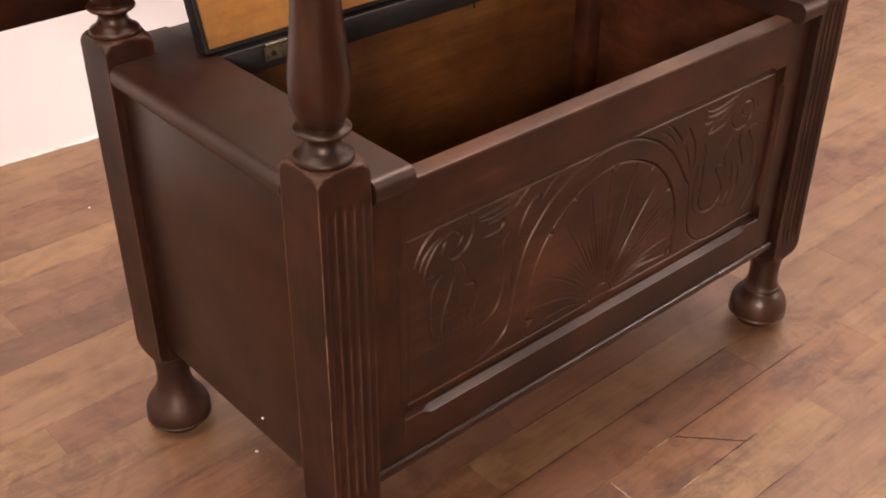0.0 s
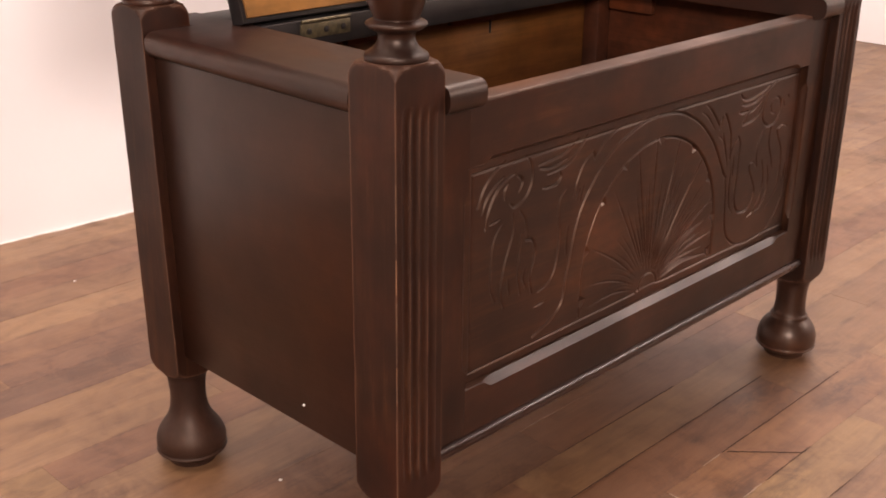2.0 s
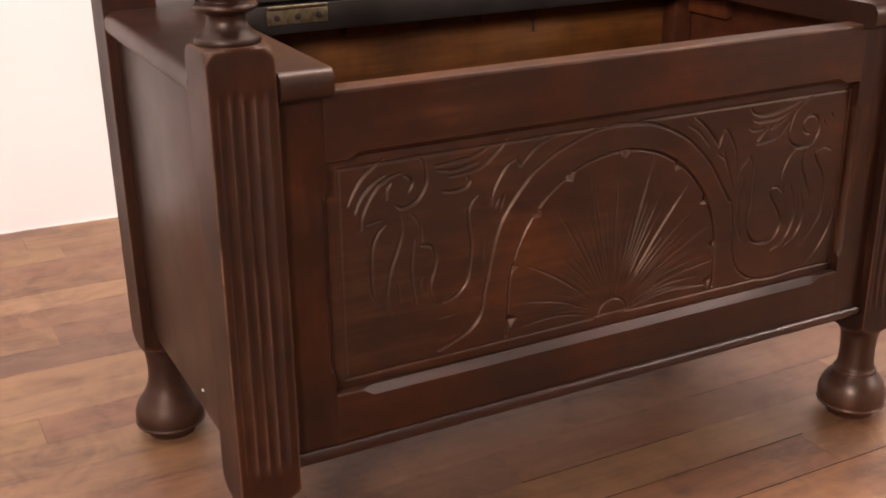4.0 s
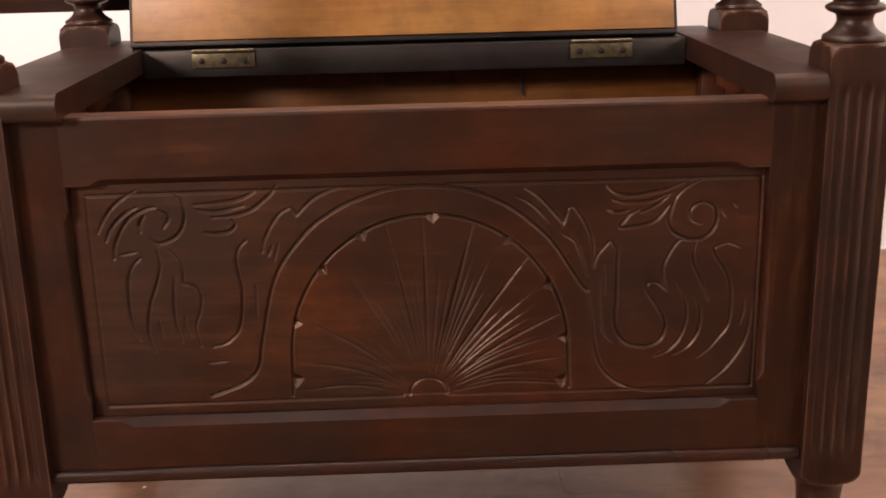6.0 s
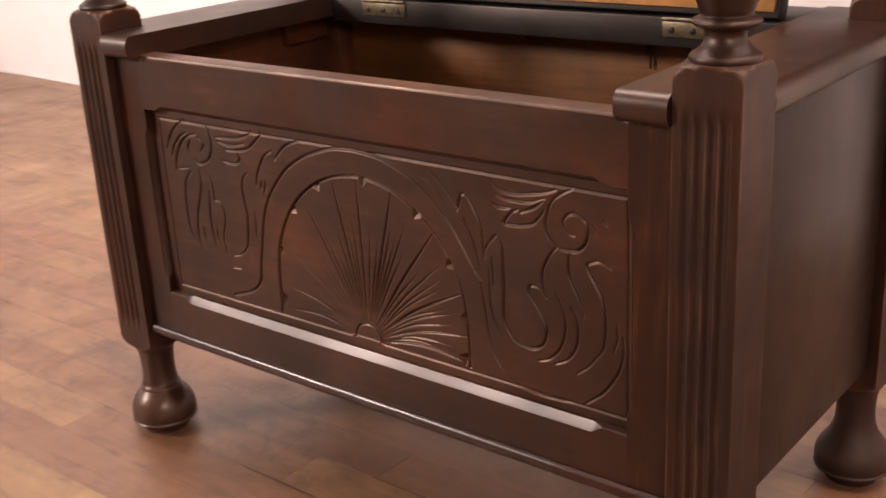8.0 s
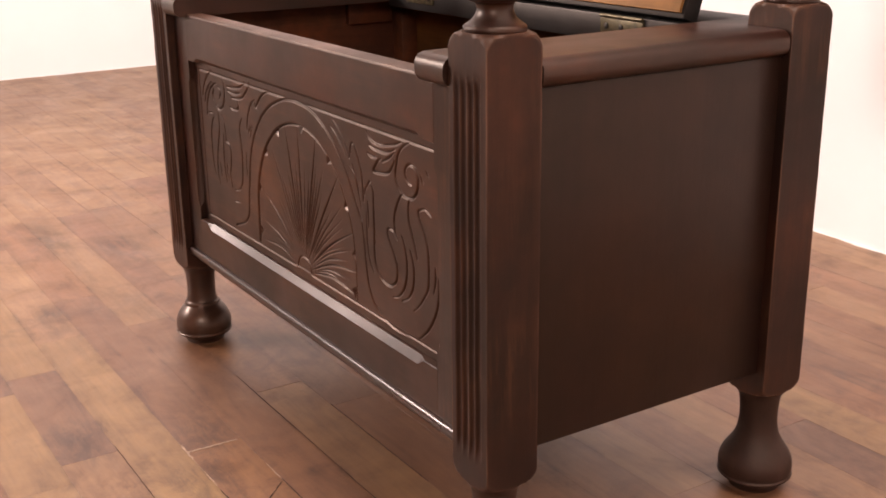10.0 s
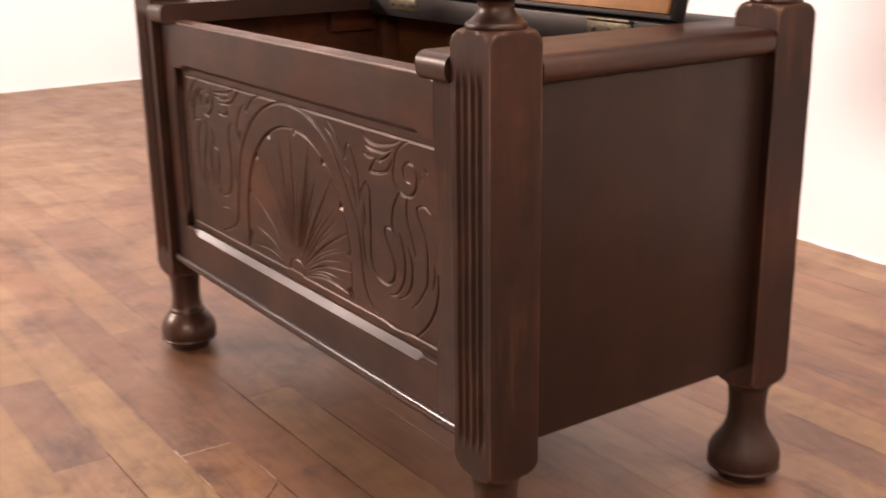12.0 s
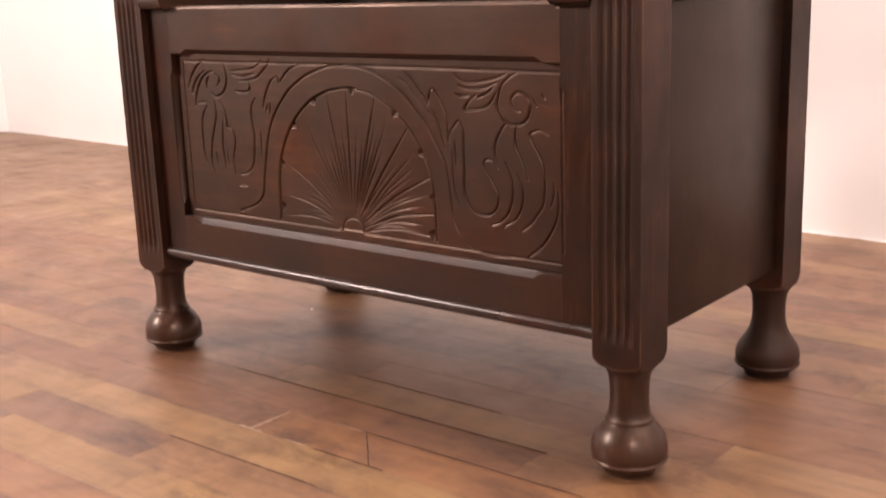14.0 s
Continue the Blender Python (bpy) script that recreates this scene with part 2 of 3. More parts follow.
    rows.inputs[1].default_value = 0.031
    lines = nodes.new("ShaderNodeMath")
    lines.operation = "MULTIPLY"
    links.new(span(nodes, links, rows.outputs[0], 0.0003, 0.0060, 1.0, 0.0), lines.inputs[0])
    links.new(span(nodes, links, noise_tex(nodes, links, pos, 17.0, 6, 0.7, 0.4), 0.49, 0.64, 0.0, 0.75), lines.inputs[1])
    col = mix(nodes, links, lines.outputs[0], col, mix(nodes, links, 1.0, col, (0.42, 0.34, 0.31), "MULTIPLY"))
    # old dark stains, uneven at their edges
    dark = None
    for x, y, rx, ry in STAINS:
        d = nodes.new("ShaderNodeVectorMath")
        d.operation = "MULTIPLY_ADD"
        links.new(pos, d.inputs[0])
        d.inputs[1].default_value = (1 / rx, 1 / ry, 0)
        d.inputs[2].default_value = (-x / rx, -y / ry, 0)
        r = nodes.new("ShaderNodeVectorMath")
        r.operation = "LENGTH"
        links.new(d.outputs[0], r.inputs[0])
        one = span(nodes, links, r.outputs["Value"], 0.15, 1.5, 1.0, 0.0)
        if dark is None:
            dark = one
        else:
            m2 = nodes.new("ShaderNodeMath")
            m2.operation = "MAXIMUM"
            links.new(dark, m2.inputs[0])
            links.new(one, m2.inputs[1])
            dark = m2.outputs[0]
    rag = nodes.new("ShaderNodeMath")
    rag.operation = "MULTIPLY"
    links.new(dark, rag.inputs[0])
    links.new(span(nodes, links, noise_tex(nodes, links, stretched((14.0, 40.0, 1.0)), 1.6, 6, 0.75, 0.6), 0.36, 0.60, 0.0, 1.0), rag.inputs[1])
    col = mix(nodes, links, rag.outputs[0], col, mix(nodes, links, 1.0, col, (0.36, 0.32, 0.34), "MULTIPLY"))
    links.new(col, bsdf.inputs["Base Color"])
    bsdf.inputs["Specular IOR Level"].default_value = 0.60
    links.new(span(nodes, links, smudge, 0.3, 0.7, 0.52, 0.36), bsdf.inputs["Roughness"])
    links.new(bump(nodes, links, fib, 0.2, 0.001, bump(nodes, links, stain, 0.2, 0.004)), bsdf.inputs["Normal"])
    return m


PLANK = plank_wood("worn_strip_floor", [(0.0, (0.144, 0.072, 0.037)), (0.14, (0.160, 0.083, 0.040)), (0.36, (0.178, 0.096, 0.047)),
                                        (0.62, (0.192, 0.107, 0.053)), (0.80, (0.167, 0.085, 0.041)), (1.0, (0.206, 0.117, 0.060))], 0.6)
RED_PLANK = plank_wood("worn_red_strip_floor", [(0.0, (0.132, 0.060, 0.031)), (0.3, (0.145, 0.069, 0.035)), (0.6, (0.153, 0.072, 0.036)), (1.0, (0.138, 0.065, 0.033))], 0.65)
YELLOW_PLANK = plank_wood("worn_honey_strip_floor", [(0.0, (0.172, 0.096, 0.042)), (0.5, (0.188, 0.106, 0.047)), (1.0, (0.178, 0.100, 0.045))], 0.6)
ORANGE_PLANK = plank_wood("worn_orange_strip_floor", [(0.0, (0.160, 0.076, 0.035)), (0.5, (0.171, 0.081, 0.037)), (1.0, (0.163, 0.078, 0.036))], 0.55)
DARK_PLANK = plank_wood("worn_dark_strip_floor", [(0.0, (0.110, 0.054, 0.030)), (0.5, (0.125, 0.061, 0.033)), (1.0, (0.117, 0.057, 0.032))], 0.6)


def joint_dark():
    m, nodes, links, bsdf = shader("dirt_filled_subfloor")
    n = noise_tex(nodes, links, link_coords(nodes, links, (1, 1, 1), False), 12.0, 4)
    links.new(ramp(nodes, links, n, [(0.3, (0.09, 0.046, 0.026)), (0.7, (0.17, 0.088, 0.048))]), bsdf.inputs["Base Color"])
    bsdf.inputs["Roughness"].default_value = 0.9
    return m


SUBFLOOR = joint_dark()


# ---- mesh helpers ----
def part(name, bm, material, parent=None, label="", smooth=True):
    me = bpy.data.meshes.new(name)
    bmesh.ops.recalc_face_normals(bm, faces=bm.faces)
    bm.to_mesh(me)
    bm.free()
    me.materials.append(material)
    if smooth:
        for p in me.polygons:
            p.use_smooth = True
        me.set_sharp_from_angle(angle=radians(32))
    ob = new(name, me)
    if parent:
        ob.parent = parent
    if label:
        ob["label"] = label
    return ob


def box(lo, hi, bevel=0.0015, seg=2):
    bm = bmesh.new()
    bmesh.ops.create_cube(bm, size=1)
    for v in bm.verts:
        v.co = Vector([(a + b) / 2 + c * (b - a) for a, b, c in zip(lo, hi, v.co)])
    if bevel:
        bmesh.ops.bevel(bm, geom=bm.edges[:], offset=bevel, segments=seg, affect="EDGES", profile=0.5)
    return bm


def loft(rings):
    """Closed skin through rings of equal length, with both ends capped."""
    bm = bmesh.new()
    vs = [[bm.verts.new(p) for p in ring] for ring in rings]
    n = len(vs[0])
    for a, b in zip(vs, vs[1:]):
        for i in range(n):
            bm.faces.new((a[i], a[(i + 1) % n], b[(i + 1) % n], b[i]))
    bm.faces.new(vs[0])
    bm.faces.new(vs[-1])
    return bm


def catmull(pts, steps):
    """A smooth line through pts."""
    pts = [Vector(p) for p in pts]
    ext = [pts[0] * 2 - pts[1]] + pts + [pts[-1] * 2 - pts[-2]]
    out = []
    for a, b, c, d in zip(ext, ext[1:], ext[2:], ext[3:]):
        for k in range(steps):
            t = k / steps
            out.append(0.5 * (2 * b + (c - a) * t + (2 * a - 5 * b + 4 * c - d) * t * t + (3 * b - a - 3 * c + d) * t ** 3))
    return out + [pts[-1]]


def turned(cx, cy, profile, steps=4, sides=40):
    """Lathe work about a vertical axis; profile: (z, radius)."""
    line = catmull([(z, r, 0) for z, r in profile], steps)
    return loft([[(cx + p[1] * math.cos(k * math.tau / sides), cy + p[1] * math.sin(k * math.tau / sides), p[0])
                  for k in range(sides)] for p in line])


# ---- the room ----
X0, X1, Y0, Y1, ZC = -2.75, 2.39, -6.00, 1.074, 2.90
SKEW = -0.050           # the wall behind the bench is not quite square to the strips


def wall(name, lo, hi, label):
    return tagged(part(name, box(lo, hi, 0), WALL, smooth=False), label, "wall", kind="structure")




def skewed_wall():
    rings = []
    for x in (X0 - 0.12, X1 + 0.12):
        y = Y1 + SKEW * x
        rings.append([(x, y, -0.03), (x, y + 0.30, -0.03), (x, y + 0.30, ZC), (x, y, ZC)])
    return loft(rings)


tagged(part("wall_north", skewed_wall(), WALL, smooth=False), "plain white painted wall behind the bench", "wall", kind="structure")
wall("wall_south", (X0 - 0.12, Y0 - 0.12, -0.03), (X1 + 0.12, Y0, ZC), "plain white painted wall")
wall("wall_west", (X0 - 0.12, Y0, -0.03), (X0, Y1 + SKEW * X0, ZC), "plain white painted end wall")
wall("wall_east", (X1, Y0, -0.03), (X1 + 0.12, Y1 + SKEW * X1, ZC), "plain white painted end wall")
tagged(part("ceiling", box((X0 - 0.12, Y0 - 0.12, ZC), (X1 + 0.12, Y1 + 0.42, ZC + 0.1), 0), WALL, smooth=False),
       "plain white ceiling", "ceiling", kind="structure")
floor = tagged(part("floor", box((X0, Y0, -0.03), (X1, Y1 + 0.12, -0.006), 0), SUBFLOOR, smooth=False),
               "worn brown hardwood strip floor with dark joints", "floor", kind="structure")

# ---- the bench ----
bench = tagged(new("monks_bench"), "dark-stained carved oak storage bench with its lid open", "bench")
PX, PW = 0.345, 0.0268          # post axis from the middle, half its width
FY, BY = 0.020, 0.345          # axes of the front and back posts
SEAT = 0.464


def square_ring(cx, cy, z, half, limit, flute=None):
    """A square section with its corners cut to a circle of radius limit, as a lathe leaves it; flute(u) sinks the front face."""
    n, out = 40, []
    for side in range(4):
        for k in range(n):
            u = -half + 2 * half * k / n
            x, y = ((u, -half), (half, u), (-u, half), (-half, -u))[side]
            if side == 0 and flute:
                y += flute(u)
            r = math.hypot(x, y)
            if r > limit:
                x, y = x * limit / r, y * limit / r
            out.append((cx + x, cy + y, z))
    return out


def post_block(cx, cy, fluted):
    rings = []
    zs = ([0.1085 + 0.026 * (k / 9) ** 1.6 for k in range(10)] + [0.136 + 0.004 * k for k in range(1, 6)] + [0.165 + 0.02 * k for k in range(14)]
          + [0.434 + 0.0035 * k for k in range(6)] + [0.455] + [0.460 + 0.025 * (k / 9) ** 0.75 for k in range(10)])
    for z in zs:
        limit = 1.0
        if z < 0.1345:
            limit = 0.0265 + 0.013 * math.sqrt(max(0.0, 1 - ((0.1345 - z) / 0.026) ** 2))
        if z > 0.460:
            limit = 0.0262 + 0.0125 * math.sqrt(max(0.0, 1 - ((z - 0.460) / 0.025) ** 2))
        half = PW - 0.0012 + 0.00014 * math.sin(z * 57 + cx * 31) * math.sin(z * 131 + cy * 17)

        def flute(u, z=z):
            if not fluted:
                return 0.0
            s = 0.0
            for c in (-0.0142, -0.0052, 0.0040, 0.0132):
                d = abs(u - c) / 0.0039
                if d < 1:
                    end = min(1.0, max(0.0, (z - 0.136) / 0.014), ) * min(1.0, max(0.0, (0.452 - z) / 0.012))
                    s = 0.0024 * math.sqrt(1 - d * d) * math.sqrt(end)
            return s
        rings.append(square_ring(cx, cy, z, half, min(limit, 0.0372), flute))
    return loft(rings)


BALL = [(0.0, 0.0250), (0.004, 0.0262), (0.0085, 0.0300), (0.0115, 0.0345), (0.0135, 0.0368), (0.0150, 0.0374), (0.0163, 0.0364), (0.018, 0.0362), (0.023, 0.0368), (0.030, 0.0362)]
NECK = [(0.078, 0.0187), (0.092, 0.0194), (0.100, 0.0208), (0.1045, 0.0232), (0.107, 0.0250), (0.1095, 0.0246)]
FOOT = BALL + [(0.038, 0.0335), (0.045, 0.0292), (0.0495, 0.0252), (0.0520, 0.0232), (0.0540, 0.0233), (0.0558, 0.0224), (0.0575, 0.0206), (0.065, 0.0192)] + NECK
PEAR_FOOT = BALL + [(0.038, 0.0330), (0.045, 0.0284), (0.052, 0.0240), (0.060, 0.0208), (0.068, 0.0193)] + NECK
BALUSTER = [(0.483, 0.0225), (0.4845, 0.0238), (0.4870, 0.0243), (0.4895, 0.0236), (0.4915, 0.0205), (0.495, 0.0165), (0.500, 0.0140), (0.5040, 0.0142), (0.5065, 0.0160),
            (0.5075, 0.0195), (0.5100, 0.0228), (0.5125, 0.0226), (0.5145, 0.0188), (0.5155, 0.0172), (0.520, 0.0188), (0.530, 0.0222), (0.542, 0.0243),
            (0.556, 0.0242), (0.580, 0.0215), (0.605, 0.0192), (0.640, 0.0170), (0.660, 0.0160), (0.664, 0.0200), (0.669, 0.0210), (0.674, 0.0165), (0.684, 0.0180), (0.700, 0.0230)]
for sx in (-1, 1):
    for y, front in ((FY, True), (BY, False)):
        bms = [post_block(sx * PX, y, front), turned(sx * PX, y, BALUSTER)]
        if sx < 0 and not front:            # this post leans back a little
            for bm in bms:
                for v in bm.verts:
                    v.co.y += 0.032 * (v.co.z - 0.1085)
        part("post", bms[0], POST_WOOD, bench, "dark oak post with fluted front" if front else "")
        part("foot", turned(sx * PX, y, FOOT if front else PEAR_FOOT), FOOT_WOOD if front else DULL_FOOT, bench, "turned bulbous foot with worn shiny ring" if front else "dull turned pear-shaped foot")
        part("baluster", bms[1], TURNED, bench)
    part("armrest", box((sx * PX - 0.03, FY - 0.05, 0.700), (sx * PX + 0.03, BY + 0.05, 0.728), 0.008, 3), DARK_Y, bench)


BARE = wood("bare_worn_oak", "z", (0.08, 0.040, 0.025), (0.14, 0.075, 0.048), (0.22, 0.125, 0.085))
for z0, z1 in ((0.212, 0.246), (0.250, 0.302), (0.309, 0.338), (0.352, 0.398)):
    part("worn_edge", box((-PX - PW + 0.0009, FY - PW + 0.0009, z0), (-PX - PW + 0.0017, FY - PW + 0.0017, z1), 0.0002, 1), BARE, bench, "rubbed bare edge")


# frame of the front: stiles and rails with stopped chamfers towards the panel
def chamfer_at(u, half):
    return max(0.0, min(1.0, (half - abs(u)) / 0.010))


def rail(z_edge, z_in, half, run, cut, depth):
    """A rail along x; its inner edge at z_in has a chamfer that stops before the ends."""
    up = 1 if z_edge > z_in else -1
    rings = []
    for u in (-half, -half + 0.0008, -half + 0.0016, -0.2760, -0.2755, -run - 0.001, -run, -run + 0.004, -run + 0.010, -0.1, 0.1, run - 0.010, run - 0.004, run, run + 0.001, 0.2755, 0.2760, half - 0.0016, half - 0.0008, half):
        c = chamfer_at(u, run)
        z_out = z_edge if up < 0 or abs(u) < 0.2758 else 0.440
        rings.append([(u, 0.0026, z_out), (u, 0.0007, z_out - up * 0.0007), (u, -0.0002, z_out - up * 0.0026), (u, -0.0002, z_out - up * 0.0036), (u, -0.0002, z_in + up * (cut * c + 0.002)), (u, -0.0002, z_in + up * (cut * c + 0.001)), (u, 0.0010, z_in + up * cut * c * 0.93),
                      (u, 0.0010 + (depth - 0.001) * c, z_in), (u, 0.020, z_in), (u, 0.020, z_out)])
    return loft(rings)


def stile(sx):
    rings = []
    run0, run1 = 0.204, 0.368
    for z in (0.136, run0 - 0.001, run0, run0 + 0.008, run1 - 0.008, run1, run1 + 0.001, 0.440):
        c = max(0.0, min(1.0, (z - run0) / 0.008, (run1 - z) / 0.008))
        xi = 0.280
        rings.append([(sx * 0.336, 0.0, z), (sx * (xi + 0.0003 + 0.0047 * c), 0.0, z), (sx * (xi + 0.0037 * c), 0.0003 + 0.0007 * c, z),
                      (sx * xi, 0.001 + 0.006 * c, z), (sx * xi, 0.020, z), (sx * 0.336, 0.020, z)])
    return loft(rings)


FRONT = 0.0045         # the framed front stands a little behind the posts' faces


def set_back(bm, dy=FRONT, dz=0.0):
    bmesh.ops.translate(bm, verts=bm.verts, vec=(0, dy, dz))
    return bm


part("top_rail", set_back(rail(0.444, 0.388, 0.2803, 0.262, 0.005, 0.008)), RAIL_X, bench)
bottom_rail = part("bottom_rail", set_back(rail(0.1395, 0.1875, 0.2803, 0.257, 0.0062, 0.0052)), RAIL_X, bench)
bottom_rail.data.materials.append(POLISHED_X)          # its chamfer is rubbed shiny
for p in bottom_rail.data.polygons:
    if p.normal.y < -0.3 and p.normal.z > 0.3:
        p.material_index = 1
part("stile", set_back(stile(-1)), DARK_Z, bench)
part("stile", set_back(stile(1)), DARK_Z, bench)


def bead():
    ring = [(0.018, 0.1262), (0.018, 0.1405)] + [(-0.0012 - 0.0046 * math.cos(a), 0.1334 + 0.0060 * math.sin(a)) for a in [math.pi / 2 - k * math.pi / 10 for k in range(11)]]
    n = 40
    r = random.Random(8)
    return loft([[(x, y + w, z) for y, z in ring] for x, w in [(-0.3180 + 0.636 * k / n, r.uniform(-0.0003, 0.0003)) for k in range(n + 1)]])


part("bottom_moulding", set_back(bead(), 0.005, 0.003), SHINY_X, bench, "rounded moulding with worn shiny edge")

# carved panel: scrolls and leaves either side of an arch with a fan of rays
LEAVES_R = [[(151, 375), (156, 370), (165, 367), (177, 367), (189, 369), (203, 372), (213, 376)], [(156, 363), (164, 361), (176, 361), (188, 362), (202, 367)], [(152, 355), (159, 353), (168, 354)], [(177, 354), (171, 351), (166, 346), (162, 340), (170, 340), (180, 341), (190, 344), (197, 351), (201, 357)], [(179, 352), (190, 357), (200, 364)]]
SCROLL_R = [[(227, 378), (219, 374), (212, 369), (207, 363), (204, 354), (202, 345), (204, 337), (209, 332), (217, 328), (225, 328), (231, 329), (237, 334), (240, 340), (241, 347), (239, 354), (234, 358), (228, 359), (223, 357), (219, 352), (220, 346), (224, 342), (229, 341)]]
HOOK_R = [[(202, 284), (198, 288), (194, 291), (187, 291), (185, 287), (187, 281), (192, 274), (197, 266), (201, 258), (201, 250), (198, 242), (192, 237), (185, 235), (177, 236), (170, 238), (164, 244), (160, 253), (159, 263), (160, 278), (160, 295), (160, 309), (160, 319), (157, 325), (154, 328), (149, 323), (144, 317), (141, 309)]]
FINE_R = [[(267, 275), (267, 263), (264, 251)], [(245, 353), (249, 346)], [(255, 358), (258, 354)], [(146, 297), (146, 268), (150, 249), (157, 240)], [(149, 308), (150, 283)], [(115, 336), (127, 326), (136, 299)], [(122, 338), (134, 306)], [(78, 368), (90, 361), (105, 345)]]
SWEEP_R = [[(272, 266), (272, 250), (268, 235), (262, 224), (254, 213), (244, 204), (235, 197)], [(136, 286), (140, 262), (142, 242), (146, 223), (155, 209), (170, 199), (190, 195), (210, 195), (235, 197)]]
BODY_R = [[(215, 330), (209, 325), (203, 316), (199, 307), (198, 299), (199, 292), (202, 284)], [(225, 327), (223, 317), (224, 306), (229, 295), (233, 286), (237, 275)], [(211, 290), (216, 279), (219, 265), (218, 253), (214, 242), (209, 235), (202, 229), (193, 226)], [(225, 280), (229, 271), (231, 261), (230, 250), (227, 242), (220, 233), (209, 227)], [(261, 320), (257, 322), (251, 324), (244, 322), (240, 319), (243, 311), (249, 302), (254, 292), (256, 278), (256, 264), (254, 251), (247, 241), (240, 232), (230, 224)]]
SPIKE_R = [[(85, 375), (97, 366), (113, 348), (115, 343)], [(115, 343), (119, 357)], [(119, 357), (124, 358), (133, 345), (139, 330), (141, 306)]]
ARCH_R = [[(-1, 380), (31, 377), (59, 367), (82, 353), (106, 330), (122, 306), (132, 290), (136, 286)]]
LEAVES_L = [[(-261, 348), (-255, 360), (-247, 370), (-236, 378), (-228, 382)], [(-255, 341), (-250, 352), (-240, 362), (-229, 368)], [(-250, 326), (-249, 336), (-243, 349), (-234, 360), (-223, 366), (-214, 368)], [(-182, 369), (-167, 370), (-150, 372), (-138, 376), (-129, 382)], [(-180, 365), (-164, 363), (-143, 367)], [(-169, 358), (-153, 359), (-138, 363), (-127, 371), (-120, 377), (-116, 383)], [(-175, 346), (-167, 345), (-156, 346), (-151, 351), (-153, 356)]]
SCROLL_L = [[(-201, 381), (-194, 375), (-191, 364), (-192, 354), (-198, 344), (-207, 339), (-214, 338), (-219, 342)], [(-208, 351), (-204, 357), (-205, 362), (-210, 365)], [(-227, 348), (-227, 355), (-223, 361)]]
BODY_L = [[(-229, 326), (-236, 319), (-241, 307), (-242, 291), (-242, 276), (-240, 264), (-236, 255)], [(-215, 332), (-214, 317), (-219, 301), (-225, 285), (-228, 269), (-228, 257), (-224, 245)], [(-205, 332), (-198, 322), (-196, 311), (-196, 303), (-191, 302), (-186, 299), (-183, 289), (-185, 277), (-189, 264), (-186, 248)], [(-203, 310), (-205, 294), (-206, 282), (-205, 267), (-202, 252)]]
HOOK_L = [[(-143, 338), (-149, 332), (-152, 323), (-151, 309), (-149, 296), (-150, 283), (-152, 268), (-156, 258), (-165, 250), (-176, 247)]]
FINE_L = [[(-197, 275), (-198, 265), (-194, 256)], [(-219, 272), (-218, 264), (-217, 256)], [(-122, 333), (-126, 324)], [(-117, 335), (-121, 320)], [(-137, 300), (-138, 285), (-138, 273)], [(-181, 233), (-166, 234)], [(-245, 329), (-232, 331)]]
SPIKE_L = [[(-104, 365), (-114, 360), (-122, 350), (-128, 338), (-130, 328)], [(-104, 365), (-101, 357)], [(-101, 357), (-93, 366), (-84, 373), (-72, 378), (-57, 381)]]
ARCH_L = [[(-1, 380), (-25, 378), (-48, 371), (-67, 363), (-87, 350), (-99, 338), (-110, 325), (-119, 311), (-125, 296), (-129, 281), (-133, 262), (-137, 244), (-139, 231), (-144, 221), (-154, 213), (-166, 208), (-181, 203)]]


